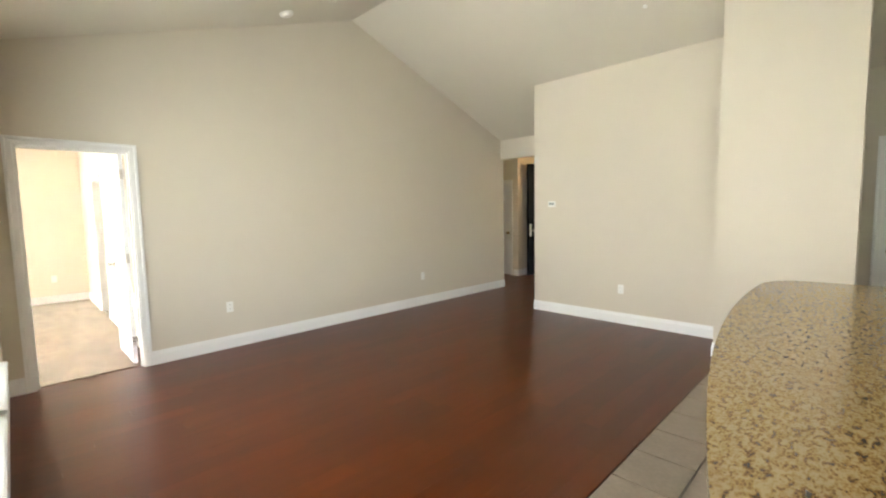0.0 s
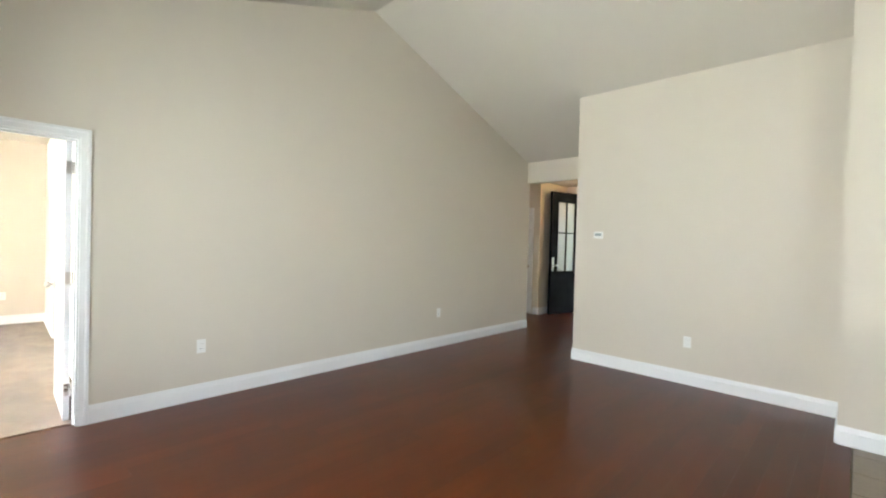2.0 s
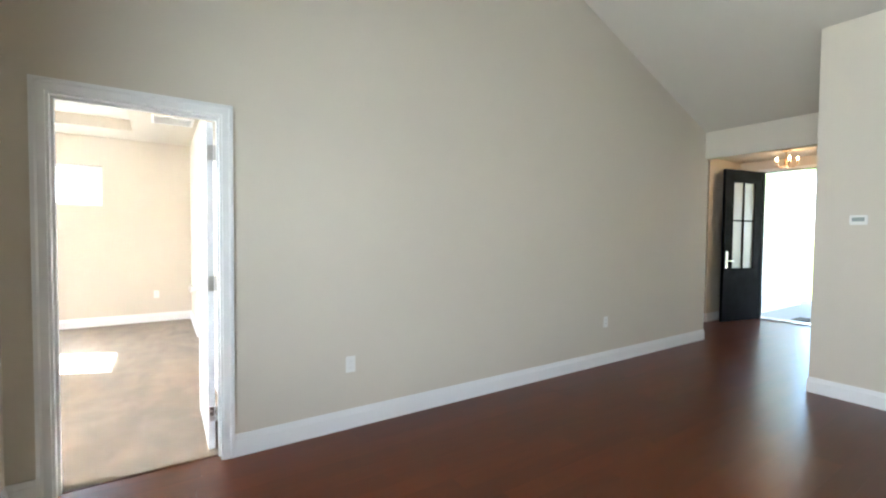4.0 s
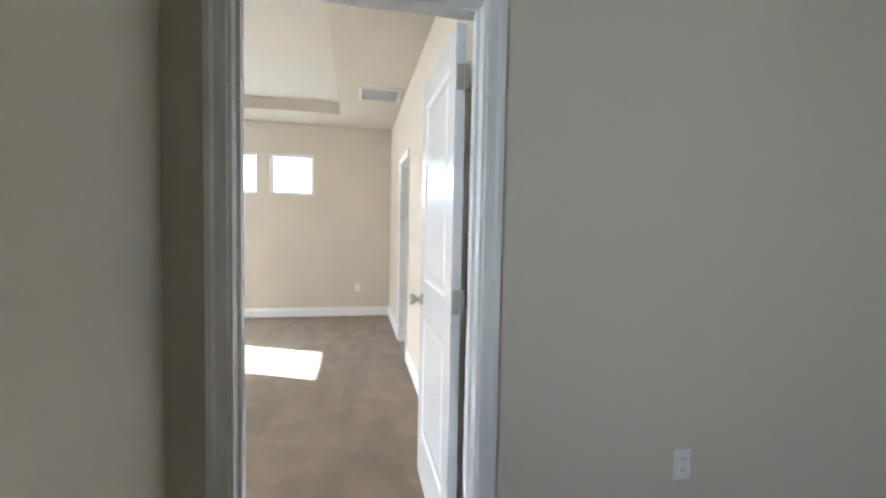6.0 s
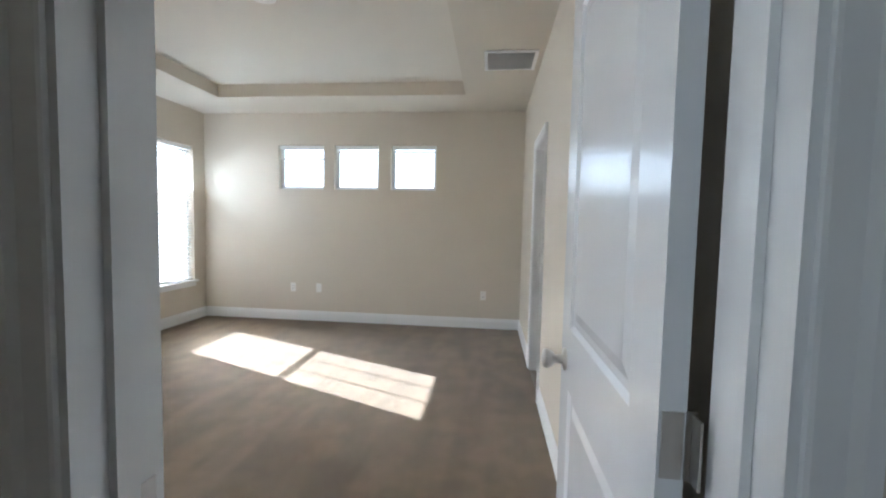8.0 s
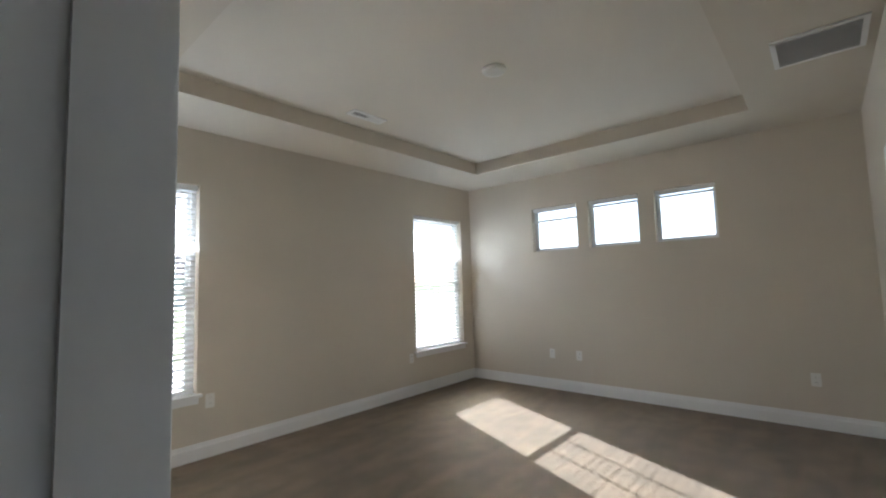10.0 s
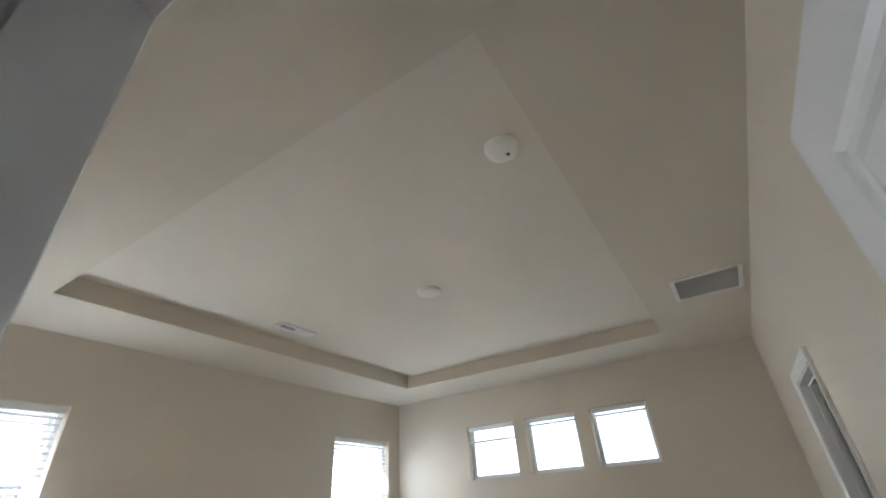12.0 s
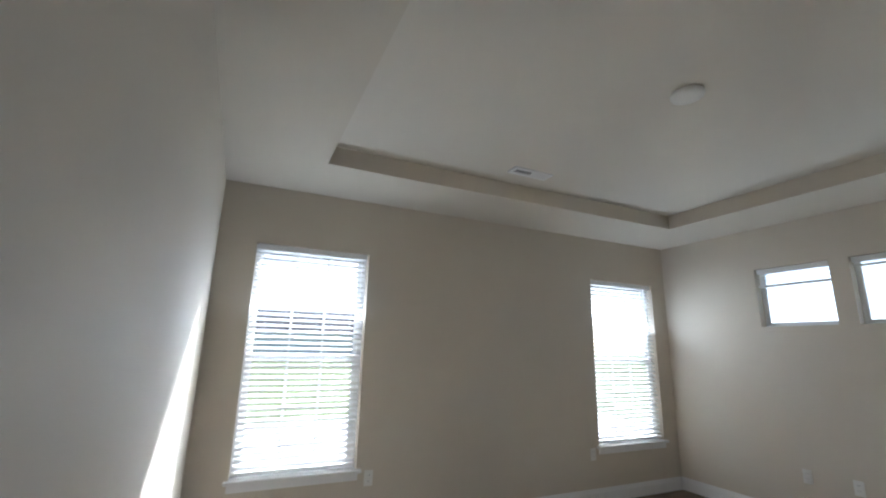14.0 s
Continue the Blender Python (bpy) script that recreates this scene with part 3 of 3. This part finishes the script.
def window(name, place, wide, high, deep, label, double=True, sill=True, drop=0.0, slats=True, tilt=26):
    """Local x along the wall, local y outwards from the inner wall face, z up from the opening's foot."""
    w = thing(name, place, label, "window", kind="structure")
    y0, f = deep - 0.06, 0.035 if double else 0.02
    bm = bmesh.new()
    for lo, hi in (((0, y0, 0), (f, deep - 0.005, high)), ((wide - f, y0, 0), (wide, deep - 0.005, high)), ((f, y0, 0), (wide - f, deep - 0.005, f)), ((f, y0, high - f), (wide - f, deep - 0.005, high))):
        add_box(bm, lo, hi)
    part("window_frame", bm, VINYL, w)
    halves = ((f, high / 2 + 0.005, y0 + 0.004), (high / 2 - 0.02, high - f, y0 + 0.028)) if double else ((f, high - f, y0 + 0.01),)
    for za, zb, y in halves:
        s = 0.028 if double else 0.018
        bm = bmesh.new()
        for lo, hi in (((f, y, za), (f + s, y + 0.024, zb)), ((wide - f - s, y, za), (wide - f, y + 0.024, zb)), ((f + s, y, za), (wide - f - s, y + 0.024, za + s)), ((f + s, y, zb - s), (wide - f - s, y + 0.024, zb))):
            add_box(bm, lo, hi)
        sash = part("sash", bm, VINYL, w)
        if double:
            bm = bmesh.new()
            gx = (wide - 2 * f - 2 * s) / 3
            for i in (1, 2):
                add_box(bm, (f + s + gx * i - 0.008, y + 0.004, za + s), (f + s + gx * i + 0.008, y + 0.010, zb - s))
            part("muntin", bm, VINYL, sash)
        p = box_part("pane", (f + s, y + 0.013, za + s), (wide - f - s, y + 0.017, zb - s), GLASS, sash)
        p.visible_shadow = False
    if sill:
        bm = bmesh.new()
        add_box(bm, (-0.035, -0.045, -0.022), (wide + 0.035, y0, 0.002))
        soften(bm, 0.006)
        part("window_sill", bm, TRIM, w, "white painted sill")
        box_part("apron", (-0.01, -0.014, -0.075), (wide + 0.01, -0.001, -0.022), TRIM, w)
    if slats:
        b = thing("window_blind", place @ pose(0, 0, 0), "white horizontal slat blind hanging in the window, lowered" if not drop else "white slat blind half raised in the small high window", "blind", "white window blinds")
        box_part("head_rail", (0.012, 0.012, high - 0.05), (wide - 0.012, 0.062, high - 0.004), SLAT, b, 0.004)
        me = None
        pitch = 0.043
        n = int((high - 0.1) / pitch)
        for i in range(n):
            z = high - 0.075 - i * pitch
            if drop and z < high - drop:
                break
            if me is None:
                bm = bmesh.new()
                add_prism(bm, [(-0.022, -0.001), (0, 0.002), (0.022, -0.001), (0.022, 0.0012), (0, 0.0042), (-0.022, 0.0012)], 0.016, wide - 0.016, lambda u, v, q: (q, u, v))
                o = part("slat", bm, SLAT, b)
                me = o.data
            else:
                o = new("slat", me)
                o.parent = b
            o.matrix_basis = pose(0, 0.037, z, tilt + rattle.uniform(-5, 4))
        zl = (high - drop if drop else high - 0.075 - n * pitch)
        box_part("bottom_rail", (0.014, 0.015, zl - 0.012), (wide - 0.014, 0.058, zl + 0.006), SLAT, b, 0.003)
        for x in (0.12, wide - 0.12):
            bm = bmesh.new()
            add_tube(bm, pose(x, 0.037, zl), 0.0012, high - 0.05 - zl, 6)
            part("ladder_cord", bm, SLAT, b)
    return w


for i, (a, b) in enumerate(V_WIN):
    window("window_%d" % (i + 1), pose(BED_L, a, V_Z0, 0, 0, 90), b - a, V_Z1 - V_Z0, 0.14, "tall white double-hung window with a painted sill")
for i, (a, b) in enumerate(H_WIN):
    window("window_%d" % (i + 3), pose(a, BED_Y1, H_Z0), b - a, H_Z1 - H_Z0, 0.14, "small square high window with white frame", double=False, sill=False, drop=0.17 if i == 0 else 0.075, tilt=12)
for i, (a, b) in enumerate(L_WIN):
    window("window_%d" % (i + 6), pose(X_LEFT, a, V_Z0, 0, 0, 90), b - a, V_Z1 - V_Z0, 0.14, "tall white double-hung living room window with sill", slats=False)
    # weaker lamps fill the two added windows
    window_light("window_daylight", (X_LEFT - 0.16, (a + b) / 2, 1.37), (1, 0, 0), 0.95, 1.7, 1.3 if i < 3 else 0.55)
for a, b in V_WIN:
    window_light("window_daylight", (BED_L - 0.17, (a + b) / 2, 1.82), (1, 0, 1.0), 0.88, 0.76, 3.5)
for a, b in H_WIN:
    window_light("window_daylight", ((a + b) / 2, BED_Y1 + 0.16, 1.99), (0, -1, 0.1), 0.58, 0.52, 0.5)


# ---- small wall and ceiling fittings ----
def outlet(place, label="ivory duplex outlet plate low on the wall"):
    o = thing("wall_outlet", place, label, "outlet", "wall outlets")
    box_part("cover_plate", (-0.035, -0.006, -0.057), (0.035, -0.0005, 0.057), PLASTIC, o, 0.002)
    for z in (-0.022, 0.022):
        box_part("socket", (-0.016, -0.009, z - 0.014), (0.016, -0.004, z + 0.014), PLASTIC, o, 0.002)
        bm = bmesh.new()
        add_box(bm, (-0.008, -0.0098, z - 0.004), (-0.006, -0.0088, z + 0.006))
        add_box(bm, (0.006, -0.0098, z - 0.004), (0.008, -0.0088, z + 0.006))
        part("slot", bm, SLOT, o)
    return o


first = outlet(pose(0.76, 0, 0.449))
for m in (pose(3.594, 0, 0.449), pose(X_P, -2.72, 0.43, 0, 0, -90), pose(-2.88, BED_Y1, 0.44), pose(-2.53, BED_Y1, 0.44), pose(-0.39, BED_Y1, 0.42),
          pose(BED_L, 3.70, 0.45, 0, 0, 90), pose(BED_L, 1.40, 0.45, 0, 0, 90)):
    copy_thing(first, m)

th = thing("thermostat", pose(X_P, -1.76, 1.508, 0, 0, -90), "small white thermostat with a grey display on the wall", "thermostat")
box_part("housing", (-0.055, -0.026, -0.04), (0.055, -0.0005, 0.04), PLASTIC, th, 0.005)
box_part("display", (-0.038, -0.0275, -0.012), (0.038, -0.0255, 0.02), material("grey_display", (0.34, 0.38, 0.36), 0.25), th)


def disc_lamp(name, place, label, category, profile, mat=PLASTIC):
    t = thing(name, place, label, category)
    bm = bmesh.new()
    add_lathe(bm, pose(0, 0, 0, 180), profile, 32)
    part("cover", bm, mat, t, smooth=True)
    return t


disc_lamp("ceiling_cover_plate", pose(-1.89, 2.42, TRAY_Z), "round white blank cover plate on the ceiling", "cover plate", [(0.085, 0), (0.085, 0.012), (0.08, 0.02), (0.05, 0.024)])
smoke = disc_lamp("smoke_detector", pose(-0.82, 1.41, TRAY_Z), "round white smoke detector on the bedroom ceiling", "smoke detector", [(0.075, 0), (0.075, 0.012), (0.068, 0.014), (0.068, 0.02), (0.066, 0.032), (0.045, 0.05), (0.03, 0.054)])
bm = bmesh.new()
add_tube(bm, pose(0.025, 0, -0.05, 180), 0.009, 0.006, 12)
part("test_button", bm, SLOT, smoke)
sm = disc_lamp("smoke_detector", pose(1.36, -0.42, vault_z(1.36), 0, -math.degrees(math.atan(FALL_L))), "round white smoke detector on the vaulted ceiling", "smoke detector", [(0.07, 0), (0.07, 0.014), (0.066, 0.03), (0.04, 0.045)])
dot = disc_lamp("ceiling_sprinkler_cap", pose(3.75, -3.2, vault_z(3.75), 0, math.degrees(math.atan(FALL_R))), "tiny round cap on the sloped ceiling", "cap", [(0.022, 0), (0.022, 0.006), (0.01, 0.009)])


VENTBACK = material("grey_duct", (0.2, 0.2, 0.2), 0.7)


def vent(name, place, wide, high, slats, label, dark_half=False):
    """A register under a ceiling: local x wide, local y high, hanging below z = 0."""
    t = thing(name, place, label, "vent")
    b = 0.028
    bm = bmesh.new()
    for lo, hi in (((0, 0), (wide, b)), ((0, high - b), (wide, high)), ((0, b), (b, high - b)), ((wide - b, b), (wide, high - b))):
        add_box(bm, (*lo, -0.012), (*hi, -0.0005))
    part("frame", bm, TRIM, t)
    box_part("backing", (b, b, -0.003), (wide - b, high - b, -0.0006), VENTBACK, t)
    me = None
    for i in range(slats):
        y = b + (high - 2 * b) * (i + 0.5) / slats
        if me is None:
            bm = bmesh.new()
            add_box(bm, (b, -0.0055, -0.0008), (wide - b, 0.0055, 0.0008))
            o = part("slat", bm, TRIM, t)
            me = o.data
        else:
            o = new("slat", me)
            o.parent = t
        o.matrix_basis = pose(0, y, -0.009, 38 if not dark_half or i < slats / 2 else -38)
    return t


vent("return_vent", pose(-0.41, 3.08, BED_Z), 0.43, 0.42, 22, "white return air grille with fine slats in the ceiling")
vent("ceiling_register", pose(-3.23, 2.14, TRAY_Z, 0, 0, 0), 0.12, 0.36, 16, "small white supply register on the tray ceiling", True)

# ---- kitchen bar ----
bar = thing("kitchen_island", pose(0, 0, 0), "white-panelled kitchen island base under the granite top", "kitchen island")
box_part("base_panel", (0.25, -5.75, 0.0), (2.2, -4.86, 0.872), WALL, bar)
box_part("end_panel", (2.2, -5.75, 0.0), (2.78, -4.53, 0.872), WALL, bar)
bm = bmesh.new()
add_box(bm, (0.235, -5.765, 0.0), (2.199, -4.845, 0.13))
add_box(bm, (2.185, -5.765, 0.0), (2.795, -4.515, 0.13))
part("skirting", bm, TRIM, bar)
bm = bmesh.new()
N = 40
outline = []
for i in range(N + 1):
    x = -0.12 + (2.92 + 0.12) * i / N
    outline.append((x, -4.385 - 0.058 * (x - 2.35) ** 2 - 0.12 * max(0.0, (x - 2.62) / 0.3) ** 3))
outline += [(2.96, -5.0), (2.96, -5.85), (-0.12, -5.85)]
lo = [bm.verts.new((x, y, 0.875)) for x, y in outline]
hi = [bm.verts.new((x, y, 0.912)) for x, y in outline]
for i in range(len(outline)):
    j = (i + 1) % len(outline)
    bm.faces.new((lo[i], lo[j], hi[j], hi[i]))
bm.faces.new(lo)
top = bm.faces.new(hi)
bmesh.ops.bevel(bm, geom=list(top.edges), offset=0.008, segments=3, affect="EDGES")
tagged(part("countertop", bm, GRANITE), "polished gold-brown speckled granite countertop with curved edge on the island", "countertop")

# ---- foyer ----
ch = thing("chandelier", pose(7.2, -0.34, FOYER_Z), "small candle-style foyer chandelier, lit warm", "chandelier")
bm = bmesh.new()
add_lathe(bm, pose(0, 0, 0, 180), [(0.06, 0), (0.06, 0.012), (0.02, 0.03), (0.008, 0.035), (0.008, 0.12), (0.02, 0.13), (0.028, 0.2), (0.012, 0.24)], 20)
part("stem", bm, BRONZE, ch, smooth=True)
for i in range(5):
    m = pose(0, 0, 0, 0, 0, 72 * i)
    bm = bmesh.new()
    for j in range(6):
        p, q = (Vector((0.13 * s, 0, -0.2 - 0.05 * math.sin(math.pi * s))) for s in (j / 6, (j + 1) / 6))
        add_tube(bm, m @ Matrix.Translation(p) @ (q - p).to_track_quat("Z", "Y").to_matrix().to_4x4(), 0.006, (q - p).length, 8)
    add_lathe(bm, m @ pose(0.13, 0, -0.205), [(0.022, 0), (0.024, 0.008), (0.01, 0.012), (0.01, 0.05)], 12)
    arm = part("arm", bm, BRONZE, ch)
    bm = bmesh.new()
    add_lathe(bm, m @ pose(0.13, 0, -0.155), [(0.008, 0), (0.016, 0.018), (0.012, 0.038), (0.003, 0.055)], 12)
    part("bulb", bm, BULB, arm, "glowing warm candle bulb", smooth=True)
glow = new("chandelier_light", bpy.data.lights.new("chandelier_light", "POINT"))
glow.data.energy, glow.data.color, glow.data.shadow_soft_size = 0.4, (1.0, 0.6, 0.3), 0.1
glow.location = (7.2, -0.34, FOYER_Z - 0.32)
mat_ = tagged(box_part("door_mat", (8.35, -0.62, 0.0), (8.75, -0.1, 0.012), material("dark_mat", (0.04, 0.035, 0.03), 0.95, vary=0.3, fine=200, bump=0.5), bevel=0.004), "small dark door mat on the porch", "mat")

# ---- porch and outdoors ----
tagged(box_part("pavement", (-10.5, -12, -0.149), (-4.26, 9, -0.12), material("pale_concrete", (0.62, 0.60, 0.57), 0.9, vary=0.08, scale=2)), "pale concrete patio beside the house", "patio", kind="structure")
tagged(box_part("porch_floor", (8.18, -3.2, -0.15), (11.4, 1.2, 0.0), CONCRETE), "grey concrete porch slab", "porch", kind="structure")
tagged(box_part("wall_porch", (8.17, 0.45, -0.15), (10.6, 0.57, 2.75), SIDING), "white sided porch side wall", "wall", kind="structure")
tagged(box_part("ceiling_porch", (8.17, -3.2, 2.75), (11.6, 1.2, 2.85), SIDING), "white flat porch ceiling", "ceiling", kind="structure")
for x, y in ((11.1, -0.9), (11.1, -2.9)):
    col = thing("porch_column", pose(x, y, 0), "square white porch column on a base", "column", "porch columns")
    box_part("shaft", (-0.1, -0.1, 0.16), (0.1, 0.1, 2.6), SIDING, col, 0.006)
    box_part("base", (-0.14, -0.14, 0.0), (0.14, 0.14, 0.16), SIDING, col, 0.008)
    box_part("capital", (-0.14, -0.14, 2.6), (0.14, 0.14, 2.75), SIDING, col, 0.008)


def shrub(place, size):
    t = thing("shrub", place, "small dark leafy shrub beside the porch", "shrub", "porch shrubs")
    bm = bmesh.new()
    rnd = random.Random(7)
    for i in range(320):
        a, h, r = rnd.uniform(0, 6.28), rnd.uniform(0.1, 1), rnd.uniform(0.2, 1) ** 0.5
        r *= math.sin(math.pi * min(0.95, 0.25 + 0.7 * h)) * 0.5
        m = Matrix.Translation((math.cos(a) * r * size, math.sin(a) * r * size, h * size)) @ Euler((rnd.uniform(-1, 1), rnd.uniform(-1, 1), a)).to_matrix().to_4x4()
        v = [bm.verts.new(m @ Vector(p) * 1.0) for p in ((0, 0, 0), (0.03, -0.018, 0.006), (0.07, 0, 0), (0.03, 0.018, 0.006))]
        bm.faces.new(v)
    part("crown", bm, LEAF, t)
    bm = bmesh.new()
    add_tube(bm, pose(0, 0, -0.02), 0.025, size * 0.6, 8, 0.008)
    part("trunk", bm, OAK, t)


shrub(pose(11.9, -0.35, -0.15), 0.62)
shrub(pose(11.9, -1.3, -0.15), 0.62)


def house(place, wide, deep, high, label):
    """A far neighbour house: walls, gabled roof, two rows of windows."""
    h = thing("neighbour_house", place, label, "house", "neighbour houses")
    box_part("wall", (0, 0, 0), (wide, deep, high), SIDING, h)
    bm = bmesh.new()
    add_prism(bm, [(-0.4, high), (deep + 0.4, high), (deep / 2, high + 2.4)], -0.4, wide + 0.4, lambda u, v, w: (w, u, v))
    part("roof", bm, ROOF, h)
    n = int(wide / 2.6)
    for i in range(n):
        x = (i + 0.5) * wide / n
        o = box_part("window", (x - 0.55, -0.06, 0.9), (x + 0.55, -0.002, 2.3), TRIM, h)
        box_part("pane", (x - 0.45, -0.075, 1.0), (x + 0.45, -0.062, 2.2), material("dark_pane", (0.05, 0.06, 0.07), 0.1), o)


house(pose(-58, 16, -0.15, 0, 0, -90), 14, 9, 3.0, "pale single-storey neighbour house with grey roof")
house(pose(-60, -3, -0.15, 0, 0, -90), 14, 9, 3.0, "pale single-storey neighbour house with grey roof")
house(pose(30, -12, -0.15, 0, 0, 90), 14, 9, 3.0, "pale house across the street with grey roof")

# ---- bathroom glimpse ----
cab = thing("wall_cabinet", pose(1.9, 2.001, 1.35), "brown wooden wall cabinet in the bathroom", "cabinet")
box_part("body", (-0.3, 0.0, 0.0), (0.3, 0.18, 0.7), OAK, cab, 0.004)
for x in (-0.295, 0.005):
    d = box_part("cabinet_door", (x, 0.182, 0.005), (x + 0.29, 0.2, 0.695), OAK, cab, 0.004)
    bm = bmesh.new()
    add_lathe(bm, pose(x + (0.26 if x < 0 else 0.03), 0.2, 0.1, -90), [(0.005, 0), (0.005, 0.012), (0.013, 0.018), (0.008, 0.026)], 12)
    part("pull", bm, NICKEL, d)

# ---- floor pieces ----
rnd = random.Random(3)
made = 0
rest = []
mesh_of = {}
ROW = 0.127
y = -3.95
while y < 2.35:
    y1 = min(y + ROW, 2.4)
    x = X_LEFT - rnd.uniform(0, 1.0)
    while x < X_FRONT:
        length = rnd.choice((0.9, 1.2, 1.5, 1.8))
        xa, xb = max(x, X_LEFT), min(x + length, X_FRONT)
        x += length
        if xb - xa < 0.05 or (y >= 0.0 and xb < X_END + 0.05):
            continue
        if y >= 0.0:
            xa = max(xa, X_END)
        key = (round(xb - xa, 3), round(y1 - y, 3))
        if key not in mesh_of:
            bm = bmesh.new()
            g = 0.00015
            add_box(bm, (g, g, -0.011), (key[0] - g, key[1] - g, 0.0))
            me = bpy.data.meshes.new("plank")
            bm.to_mesh(me)
            bm.free()
            me.materials.append(WOOD)
            mesh_of[key] = me
        o = new("plank", mesh_of[key])
        o.location = (xa, y, 0)
        o.parent = sub
        made += 1
    y += ROW
TS = 0.33
me = None
for i in range(20):
    for j in range(5):
        x0, y1 = X_LEFT + i * TS, -3.955 - j * TS
        if x0 + TS > X_BACK:
            continue
        if me is None:
            bm = bmesh.new()
            v = add_box(bm, (0.003, -TS + 0.003, -0.0075), (TS - 0.003, -0.003, 0.001))
            for q in v[4:]:
                q.co.x += 0.002 if q.co.x < TS / 2 else -0.002
                q.co.y += 0.002 if q.co.y < -TS / 2 else -0.002
            o = part("tile", bm, TILE, tile_floor)
            me = o.data
        else:
            o = new("tile", me)
            o.parent = tile_floor
        o.location = (x0, y1, 0)
tagged(box_part("floor_tile_far", (X_LEFT, Y_SOUTH, -0.0079), (X_BACK, -3.955 - 5 * TS, 0.0005), TILE), "taupe tile floor further into the kitchen", "floor", kind="structure")
